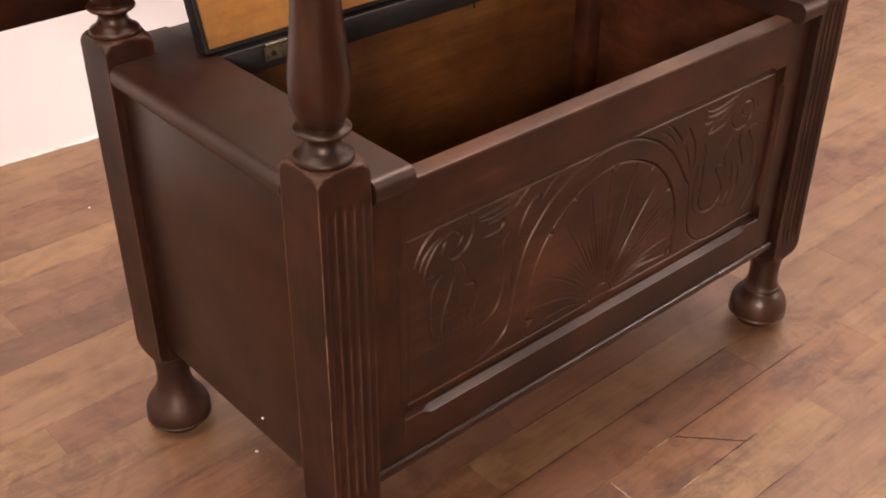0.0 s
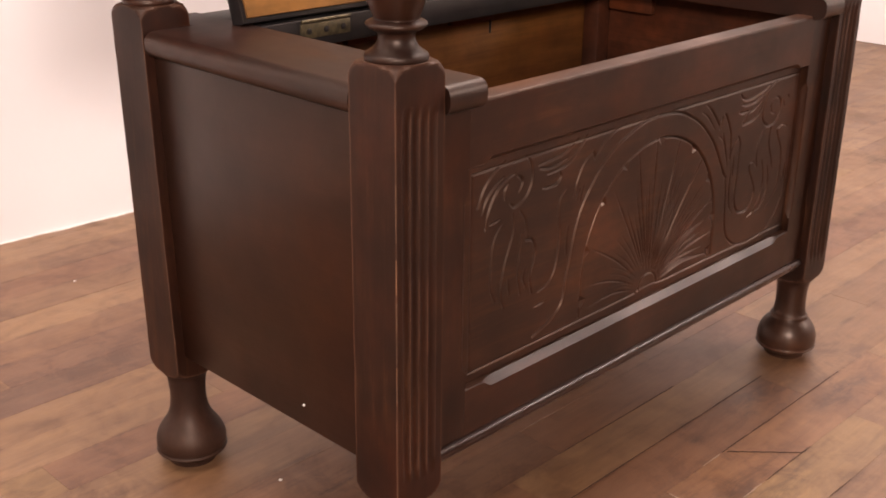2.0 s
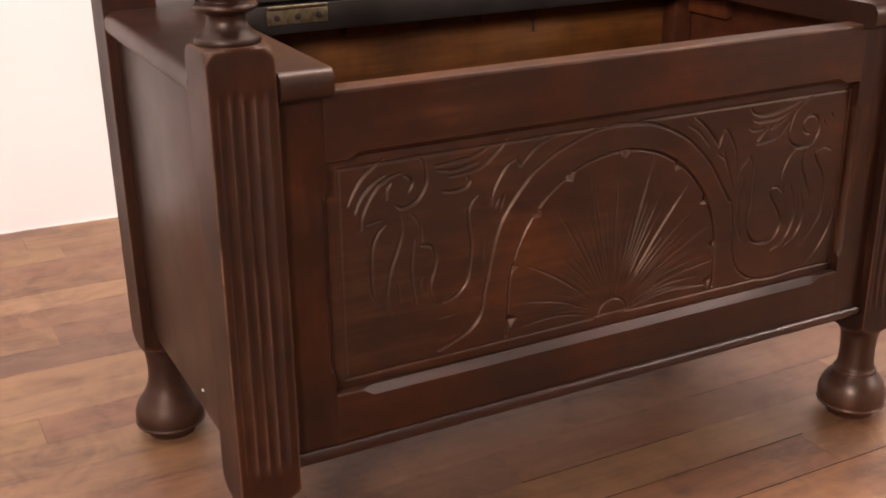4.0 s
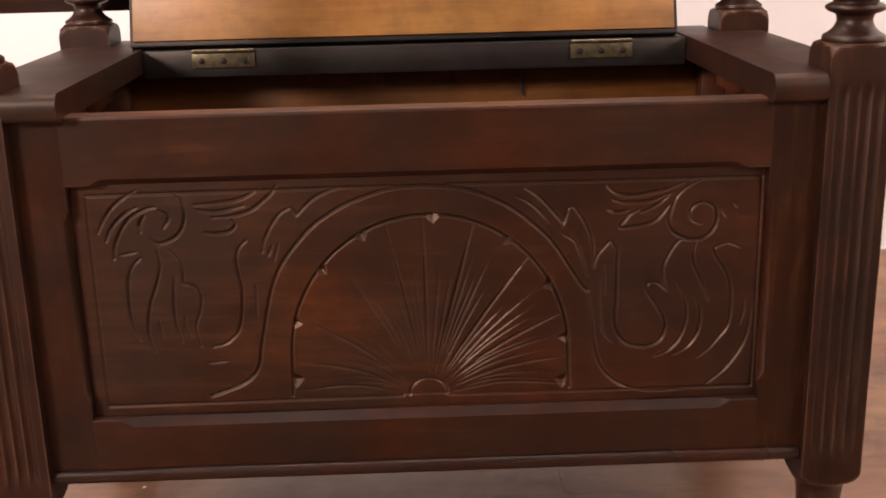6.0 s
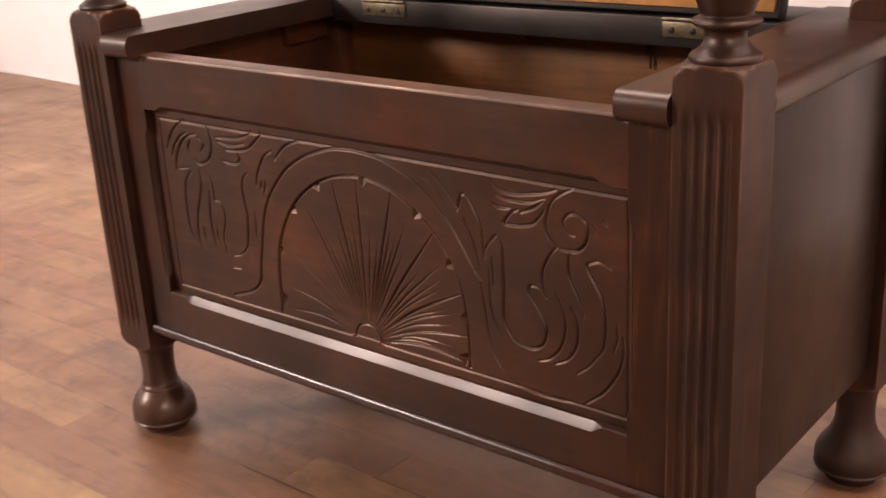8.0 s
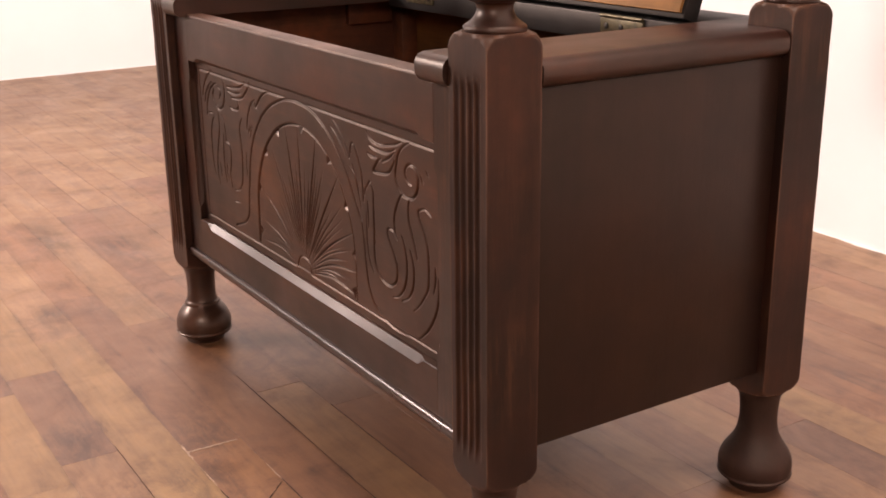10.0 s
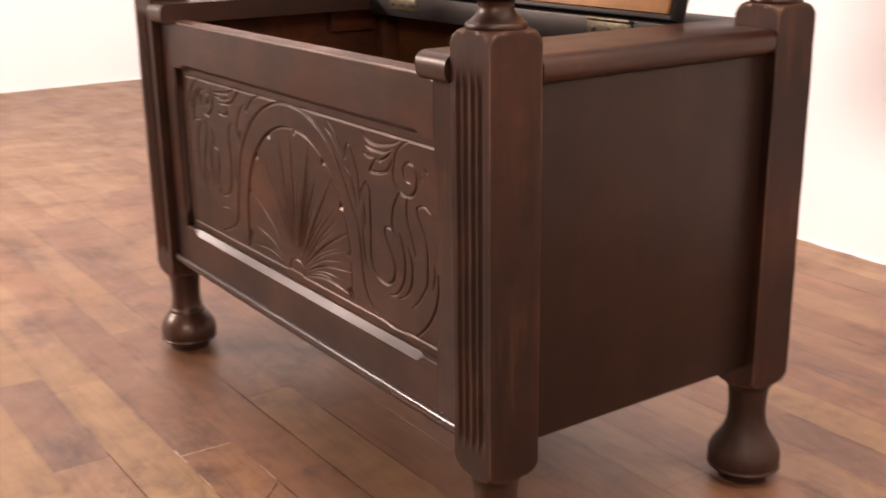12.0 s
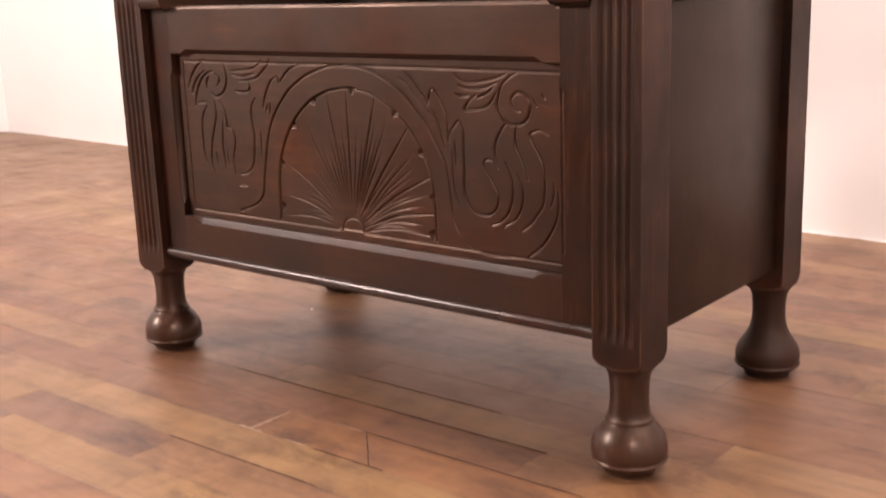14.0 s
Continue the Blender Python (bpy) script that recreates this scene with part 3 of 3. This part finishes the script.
def carved_panel():
    """A board whose face is sunk along the carved lines: distance to each line gives the depth of a V-shaped cut."""
    w, z0, z1, step = 0.2795, 0.1880, 0.3878, 0.0007
    nx, nz = int(2 * w / step), int((z1 - z0) / step)
    gx, gz = np.linspace(-w, w, nx), np.linspace(z0, z1, nz)
    X, Z = np.meshgrid(gx, gz)
    sink = np.zeros_like(X)

    def cut(pts, depth, half, taper=True, smooth=True):
        line = [Vector((x, z, 0)) for x, z in pts]
        line = catmull(line, 6) if smooth and len(line) > 2 else line
        if len(line) == 2:
            line = [line[0].lerp(line[1], k / 8) for k in range(9)]
        n = len(line) - 1
        for i, (a, b) in enumerate(zip(line, line[1:])):
            e = 1.0
            if taper:
                e = 0.45 + 0.55 * min(1.0, 3.0 * min(i + 0.5, n - i - 0.5) / n)
            h = half * (0.6 + 0.4 * e)
            i0, i1 = np.searchsorted(gx, (min(a.x, b.x) - h, max(a.x, b.x) + h))
            j0, j1 = np.searchsorted(gz, (min(a.y, b.y) - h, max(a.y, b.y) + h))
            if i1 <= i0 or j1 <= j0:
                continue
            x, z = X[j0:j1, i0:i1], Z[j0:j1, i0:i1]
            d = b - a
            L = max(d.length_squared, 1e-12)
            t = np.clip(((x - a.x) * d.x + (z - a.y) * d.y) / L, 0, 1)
            dist = np.hypot(x - a.x - t * d.x, z - a.y - t * d.y)
            sink[j0:j1, i0:i1] = np.maximum(sink[j0:j1, i0:i1], depth * e * np.clip(1 - dist / h, 0, 1))

    wob = random.Random(5)

    def lines(group, depth, half, taper=True):
        for pts in group:
            cut([(x / 1000, z / 1000) for x, z in pts], depth, half, taper)

    for group in (LEAVES_R, SCROLL_R, HOOK_R, LEAVES_L, SCROLL_L, HOOK_L):
        lines(group, 0.0025, 0.0018)
    for group in (BODY_R, BODY_L, SPIKE_R, SPIKE_L, SWEEP_R):
        lines(group, 0.0022, 0.0017)
    for group in (FINE_R, FINE_L):
        lines(group, 0.0014, 0.0014)
    for group in (ARCH_R, ARCH_L):
        lines(group, 0.0025, 0.0019, False)
    for s in (-1, 1):
        edge = 0.2765 if s > 0 else 0.268
        cut([(s * edge, 0.3775), (s * edge, 0.198)], 0.0012, 0.0015, taper=False)
        cut([(s * edge, 0.3790), (s * 0.02, 0.3800)], 0.0017, 0.0017, taper=False)
        cut([(s * edge, 0.1965), (s * 0.02, 0.1972)], 0.0017, 0.0017, taper=False)
    # the arch: field of the fan lies a little deeper than the band round it
    rx, rz, cx, cz, z_hub = 0.1160, 0.1200, 0.004, 0.2355, 0.1985
    ang = [math.pi * k / 40 for k in range(41)]
    inner = [(cx + rx + 0.001, 0.200)] + [(cx + rx * math.cos(a), cz + rz * math.sin(a)) for a in ang] + [(cx - rx - 0.001, 0.200)]
    cut(inner, 0.0026, 0.0018, taper=False, smooth=False)
    inside = (np.hypot((X - cx) / rx, np.maximum(Z - cz, 0) / rz) < 1) & (Z > 0.1985)
    sink[inside] += 0.0010
    # half rosette and rays: long ribs to the arch with shorter cuts between them
    hx = 0.002
    cut([(hx + 0.016 * math.cos(a), z_hub + 0.014 * math.sin(a)) for a in ang], 0.0026, 0.0023, taper=False, smooth=False)
    ribs = (2.5, 14.5, 31.5, 54.5, 75, 90.5, 102, 120, 146, 164, 177)
    short = ((5.5, 0.85), (9, 0.9), (20, 0.86), (24.5, 0.92), (28, 0.80), (37, 0.82), (41, 0.86), (45, 0.9), (49.5, 0.72), (62, 0.7), (65.5, 0.86),
             (69, 0.75), (72, 0.82), (79, 0.7), (84, 0.76), (95, 0.8), (98.5, 0.7), (106.5, 0.76), (111, 0.62), (115.5, 0.74), (127, 0.7), (133, 0.74),
             (140, 0.7), (151, 0.7), (157, 0.75), (168.5, 0.75), (173, 0.7))
    spokes = [(r, 0.985) for r in ribs] + [(d + wob.uniform(-0.5, 0.5), q) for d, q in short]
    for deg, share in spokes:
        a = radians(deg)
        c, q = math.cos(a), math.sin(a)
        # where a line from the hub leaves the arch, by small steps
        end = 0.02
        while end < 0.2:
            x, z = hx + end * c - cx, z_hub + end * q
            if abs(x) > rx or (z > cz and math.hypot(x / rx, (z - cz) / rz) > 1):
                break
            end += 0.0005
        end *= share
        mid = 0.55 * end
        sag = 0.0062 * abs(c)
        shallow = 0.6 if deg > 118 else 0.85 if deg > 80 else 1.0
        deep, half = (0.0036, 0.0022) if share > 0.95 else (0.0028, 0.0018)
        cut([(hx + 0.019 * c, z_hub + 0.019 * q), (hx + mid * c, z_hub + mid * q + sag), (hx + end * c, z_hub + end * q)], deep * shallow, half)
    # gouged notches where ribs meet the arch
    for deg in (-14, 5, 29, 55, 87.5, 118, 140, 165, 190):
        a = radians(deg)
        c, q = math.cos(a), math.sin(a)
        u, v = (X - cx) * rz / rx, Z - cz
        across = -u * q + v * c
        inward = rz - (u * c + v * q)
        hit = (inward > -0.001) & (u * c + v * q > 0)
        wedge = np.clip(1.0 - np.abs(across) / 0.0075 - np.maximum(inward, 0) / 0.0085, 0, 1)
        sink[:] = np.where(hit, np.maximum(sink, 0.0012 + 0.0040 * wedge) * (wedge > 0) + sink * (wedge <= 0), sink)
    Y = 0.0125 + sink
    co = np.stack([X, Y, Z], -1).reshape(-1, 3)
    idx = np.arange(nx * nz).reshape(nz, nx)
    quads = np.stack([idx[:-1, :-1], idx[:-1, 1:], idx[1:, 1:], idx[1:, :-1]], -1).reshape(-1, 4)
    me = bpy.data.meshes.new("carved_panel")
    back = len(co)
    rim = [(-w, 0.0195, z0), (w, 0.019, z0), (w, 0.019, z1), (-w, 0.019, z1)]
    me.from_pydata(np.vstack([co, rim]).tolist(), [], quads.tolist() + [(back + 3, back + 2, back + 1, back)])
    for p in me.polygons:
        p.use_smooth = True
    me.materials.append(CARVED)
    ob = new("carved_panel", me)
    ob.parent = bench
    ob["label"] = "carved panel with rayed fan under an arch and leaf scrolls"
    return ob


carved_panel()

# box behind the front
for sx in (-1, 1):
    lo, hi = sorted((sx * 0.345, sx * 0.360))
    part("side_panel", box((lo, 0.040, 0.1325), (hi, 0.322 if sx > 0 else 0.334, 0.441), 0.002), SIDE[sx], bench)
    lo, hi = sorted((sx * 0.3275, sx * 0.3445))
    part("side_lining", box((lo, 0.021, 0.150), (hi, 0.3435, 0.4395), 0), INSIDE_Y, bench, "bare reddish inner side board")
part("back_panel", box((-0.327, 0.344, 0.140), (0.327, 0.358, 0.4395), 0.001), INSIDE, bench, "bare golden brown inner back board")
part("bottom_board", box((-0.327, 0.021, 0.140), (0.327, 0.3435, 0.152), 0), INSIDE, bench, "bare inner bottom board")

for sx in (-1, 1):
    lo, hi = sorted((sx * 0.302, sx * 0.3272))
    part("corner_post", box((lo, 0.319, 0.1525), (hi, 0.3437, 0.4392), 0.002), INSIDE_Y, bench)
    lo, hi = sorted((sx * 0.316, sx * 0.3273))
    part("glue_block", box((lo, 0.246, 0.409), (hi, 0.3135, 0.4392), 0.0015), INSIDE_Y, bench)
for x0, x1 in ((-0.122, -0.035), (0.042, 0.112)):
    part("glue_block", box((x0, 0.333, 0.4165), (x1, 0.3438, 0.4348), 0.0012), INSIDE_Y, bench)
bm = turned(0.1135, 0.3405, [(0.399, 0.0004), (0.400, 0.0013), (0.4162, 0.0013), (0.4164, 0.0003)], 1, 8)
part("nail", bm, BLACK_X, bench)


def seat_board(sx):
    """Board at one end of the seat, notched round both posts, its outer and front edges rounded."""
    e = 0.0004
    fb, bf = FY + PW + e, BY - PW - e + (0.0 if sx > 0 else 0.0108)
    outline = [(0.276, -0.010), (0.3178, -0.010), (0.3178, fb), (0.3705, fb), (0.3705, bf), (0.3178, bf), (0.3178, 0.385), (0.276, 0.385)]
    bm = bmesh.new()
    vs = [bm.verts.new((sx * x, y, 0.4405)) for x, y in outline]
    face = bm.faces.new(vs)
    up = bmesh.ops.extrude_face_region(bm, geom=[face])
    top = [g for g in up["geom"] if isinstance(g, bmesh.types.BMVert)]
    bmesh.ops.translate(bm, verts=top, vec=(0, 0, SEAT - 0.4405))
    soft = [ed for ed in bm.edges if abs(ed.verts[0].co.z - ed.verts[1].co.z) < 1e-5
            and (all(v.co.y < 0 for v in ed.verts) or all(abs(v.co.x) > 0.365 for v in ed.verts))]
    bmesh.ops.bevel(bm, geom=soft, offset=0.0095, segments=5, affect="EDGES", profile=0.5)
    return bm


for sx in (-1, 1):
    part("seat_board", seat_board(sx), POLISHED_Y, bench)
part("hinge_rail", box((-0.2755, 0.284, 0.435), (0.2755, 0.385, 0.4625), 0.0015), BLACK_X, bench, "black rail carrying the lid hinges")

# open lid, leaning back
LEAN = radians(18)
lid = part("lid", box((-0.288, 0.0, 0.0), (0.268, 0.019, 0.300), 0.002), BLACK_X, bench, "open lid with black edges")
lid.matrix_local = Matrix.Translation((0, 0.288, 0.4665)) @ Matrix.Rotation(-LEAN, 4, "X")
part("lid_lining", box((-0.284, -0.0035, 0.005), (0.264, -0.0002, 0.296), 0.0008), LID_GOLD, lid, "honey-coloured plywood underside")
for x in (-0.194, 0.189):
    hinge = part("hinge", box((x - 0.0315, 0.2815, 0.4445), (x + 0.0315, 0.2838, 0.4590), 0.0005), BRASS, bench, "aged brass butt hinge")
    bm = turned(0, 0, [(-0.031, 0.0001), (-0.0309, 0.0018), (0.0309, 0.0018), (0.031, 0.0001)], 1, 14)
    bmesh.ops.rotate(bm, verts=bm.verts, cent=(0, 0, 0), matrix=Matrix.Rotation(math.pi / 2, 3, "Y"))
    bmesh.ops.translate(bm, verts=bm.verts, vec=(x, 0.2815, 0.4615))
    part("hinge_pin", bm, BRASS, hinge)
    for dx in (-0.022, 0.0, 0.022):
        bm = turned(0, 0, [(0.0, 0.0032), (0.0008, 0.0030), (0.0012, 0.0018), (0.0013, 0.0001)], 1, 14)
        bmesh.ops.rotate(bm, verts=bm.verts, cent=(0, 0, 0), matrix=Matrix.Rotation(math.pi / 2, 3, "X"))
        bmesh.ops.translate(bm, verts=bm.verts, vec=(x + dx, 0.2814, 0.4515))
        part("screw", bm, BLACK_X, hinge)


# table top of the bench, tipped up behind as a backrest
def tabletop():
    w, z0, z1, r = 0.490, 0.495, 1.02, 0.022
    pts = []
    for cx, cz, a0 in ((w - r, z0 + r, -90), (w - r, z1 - r, 0), (-w + r, z1 - r, 90), (-w + r, z0 + r, 180)):
        pts += [(cx + r * math.cos(radians(a0 + 15 * k)), cz + r * math.sin(radians(a0 + 15 * k))) for k in range(7)]
    bm = loft([[(x, y, z) for x, z in pts] for y in (0.402, 0.424)])
    edges = [e for e in bm.edges if abs(e.verts[0].co.y - e.verts[1].co.y) < 1e-6]
    bmesh.ops.bevel(bm, geom=edges, offset=0.006, segments=3, affect="EDGES", profile=0.5)
    return bm


part("tabletop", tabletop(), DARK_X, bench, "dark table top tipped up as backrest")

# ---- floor strips, each a plank with eased edges ----
PITCH, ROW0 = 0.062, -0.0575


def plank_mesh(length, material):
    bm = box((-length / 2, -PITCH / 2 + 0.00004, -0.006), (length / 2, PITCH / 2 - 0.00004, 0.0), 0)
    tops = [e for e in bm.edges if all(v.co.z > -1e-6 for v in e.verts)]
    bmesh.ops.bevel(bm, geom=tops, offset=0.0001, segments=1, affect="EDGES")
    bmesh.ops.recalc_face_normals(bm, faces=bm.faces)
    me = bpy.data.meshes.new("plank")
    bm.to_mesh(me)
    bm.free()
    me.materials.append(material)
    return me


LENGTHS = (0.26, 0.34, 0.46, 0.56, 0.70, 0.86)
KINDS = {"plain": PLANK, "red": RED_PLANK, "honey": YELLOW_PLANK, "orange": ORANGE_PLANK, "dark": DARK_PLANK}
# strips before and under the bench: where they start and end, and their tone
LAID = {2: [(-0.616, -0.056, "dark"), (-0.056, 0.404, "red")], 1: [(-0.60, -0.140, "red"), (-0.140, 0.56, "plain")],
        0: [(-0.445, 0.255, "red"), (0.255, 0.815, "plain")], -1: [(-0.600, -0.040, "red"), (-0.040, 0.420, "orange")],
        -2: [(-0.448, 0.252, "honey"), (0.252, 0.812, "plain")], -3: [(-0.348, -0.088, "dark"), (-0.088, 0.472, "plain")]}
MESHES = {}
rng = random.Random(11)
far = []
near = 0


def lay(x0, x1, yc, kind):
    L = round(x1 - x0, 4)
    if (L, kind) not in MESHES:
        MESHES[L, kind] = plank_mesh(L - 0.0002, KINDS[kind])
    ob = new("plank", MESHES[L, kind])
    ob.parent = floor
    ob.location = ((x0 + x1) / 2, yc, rng.uniform(-0.0001, 0.0001))
    ob.rotation_euler = (rng.uniform(-0.0012, 0.0012), 0, 0)


row = math.floor((Y0 - ROW0) / PITCH)
while ROW0 + row * PITCH < Y1 + 0.11:
    yc = ROW0 + (row + 0.5) * PITCH
    laid = LAID.get(row, [])
    for x0, x1, kind in laid:
        lay(x0, x1, yc, kind)
        near += 1
    gaps = [(X0 - rng.uniform(0, 0.5), X1)]
    if laid:
        gaps = [(laid[0][0] - 0.46 * 5, laid[0][0]), (laid[-1][1], X1)]
    for start, stop in gaps:
        x = start
        while x < stop - 1e-4:
            L = 0.46 if laid and stop < 0 else rng.choice(LENGTHS)
            xc = x + L / 2
            if near < 300 and -1.25 < xc < 1.3 and -0.75 < yc < Y1 + 0.06 and x > X0:
                roll = rng.random()
                kind = "red" if roll < 0.17 else "honey" if roll < 0.34 else "orange" if roll < 0.41 else "dark" if roll < 0.50 else "plain"
                if 2 < row < 5 and -0.6 < xc < 0.5:
                    kind = "red"
                lay(x, x + L, yc, kind)
                near += 1
            elif x + L > X0:
                far.append((max(x, X0) + 0.0002, min(x + L, X1) - 0.0002, yc, rng.uniform(-0.0001, 0.0001)))
            x += L
    row += 1
verts, faces = [], []
for a, b, yc, dz in far:
    y0, y1 = max(yc - PITCH / 2 + 0.0001, Y0), min(yc + PITCH / 2 - 0.0001, Y1 + 0.118)
    if b - a < 0.01 or y1 - y0 < 0.004:
        continue
    k = len(verts)
    e = 0.0002
    for z, i in ((-0.006, 0.0), (-e + dz, 0.0), (dz, e)):
        verts += [(a + i, y0 + i, z), (b - i, y0 + i, z), (b - i, y1 - i, z), (a + i, y1 - i, z)]
    for lo in (k, k + 4):
        faces += [(lo + i, lo + (i + 1) % 4, lo + 4 + (i + 1) % 4, lo + 4 + i) for i in range(4)]
    faces.append((k + 8, k + 9, k + 10, k + 11))
me = bpy.data.meshes.new("far_planks")
me.from_pydata(verts, [], faces)
me.materials.append(PLANK)
rest = tagged(new("far_planks", me), kind="stuff")
rest.parent = floor

# dried filler and a crack in the joints before the bench, and a few specks of old wall paint
def plain(name, colour, rough):
    m, nodes, links, bsdf = shader(name)
    n = noise_tex(nodes, links, link_coords(nodes, links, (1, 1, 1), False), 90.0, 4)
    links.new(ramp(nodes, links, n, [(0.35, tuple(c * 0.55 for c in colour)), (0.65, colour)]), bsdf.inputs["Base Color"])
    bsdf.inputs["Roughness"].default_value = rough
    return m


FILLER, CRACK, SPECK = plain("pale_filler", (0.33, 0.235, 0.17), 0.7), plain("dark_crack", (0.045, 0.021, 0.014), 0.9), plain("old_paint", (0.7, 0.65, 0.6), 0.6)


def ragged_strip(name, a, b, width, material, seed):
    """A thin uneven sliver lying on the floor from a to b."""
    r = random.Random(seed)
    a, b = Vector(a), Vector(b)
    side = Vector((-(b - a).y, (b - a).x)).normalized()
    n = 14
    low, high = [], []
    for k in range(n + 1):
        p = a.lerp(b, k / n)
        w = width * r.uniform(0.25, 1.0) * (0.3 if k in (0, n) else 1.0) / 2
        o = side * r.uniform(-0.3, 0.3) * width
        low.append(p + o - side * w)
        high.append(p + o + side * w)
    ring = low + high[::-1]
    bm = loft([[(p.x, p.y, z) for p in ring] for z in (-0.0005, 0.0007)])
    return part(name, bm, material, floor, smooth=False)


ragged_strip("joint_filler", (-0.0405, -0.118), (-0.0395, -0.062), 0.0026, FILLER, 1)
ragged_strip("joint_filler", (-0.060, -0.1195), (-0.022, -0.1197), 0.0030, FILLER, 2)
ragged_strip("joint_filler", (0.010, -0.1195), (0.045, -0.1195), 0.0014, FILLER, 9)
ragged_strip("joint_filler", (0.030, -0.0575), (0.065, -0.0575), 0.0014, FILLER, 7)
ragged_strip("floor_crack", (0.075, -0.060), (0.131, -0.1185), 0.0016, CRACK, 3)
ragged_strip("floor_crack", (0.055, -0.1195), (0.15, -0.1195), 0.0014, CRACK, 4)
ragged_strip("floor_crack", (0.07, -0.0575), (0.34, -0.0575), 0.0011, CRACK, 5)
ragged_strip("floor_crack", (-0.06, 0.0665), (0.16, 0.0665), 0.0009, CRACK, 6)
ragged_strip("floor_crack", (-0.20, 0.0045), (0.26, 0.0045), 0.0008, CRACK, 8)
ragged_strip("floor_crack", (-0.10, -0.1815), (0.12, -0.1815), 0.0008, CRACK, 10)
for k in range(9):
    a, b = X0 + 0.59 * k, min(X0 + 0.59 * k + 0.585, X1)
    ragged_strip("paint_edge", (a, Y1 + SKEW * a - 0.002), (b, Y1 + SKEW * b - 0.002), 0.006, SPECK, 20 + k)
for k in range(5):
    ragged_strip("paint_edge", (X0 + 0.002, Y1 - 0.59 * k - 0.585), (X0 + 0.002, Y1 - 0.59 * k), 0.008, SPECK, 40 + k)
for k, (x, y) in enumerate(((-0.199, 0.868), (-0.308, 0.240))):
    bm = turned(x, y, [(-0.0004, 0.0022), (0.0006, 0.0020), (0.0009, 0.0008)], 1, 9)
    part("paint_speck", bm, SPECK, floor, smooth=False)
bm = bmesh.new()
bmesh.ops.create_icosphere(bm, subdivisions=1, radius=0.0016)
bmesh.ops.translate(bm, verts=bm.verts, vec=(-0.3602, 0.128, 0.155))
part("paint_speck", bm, SPECK, bench)
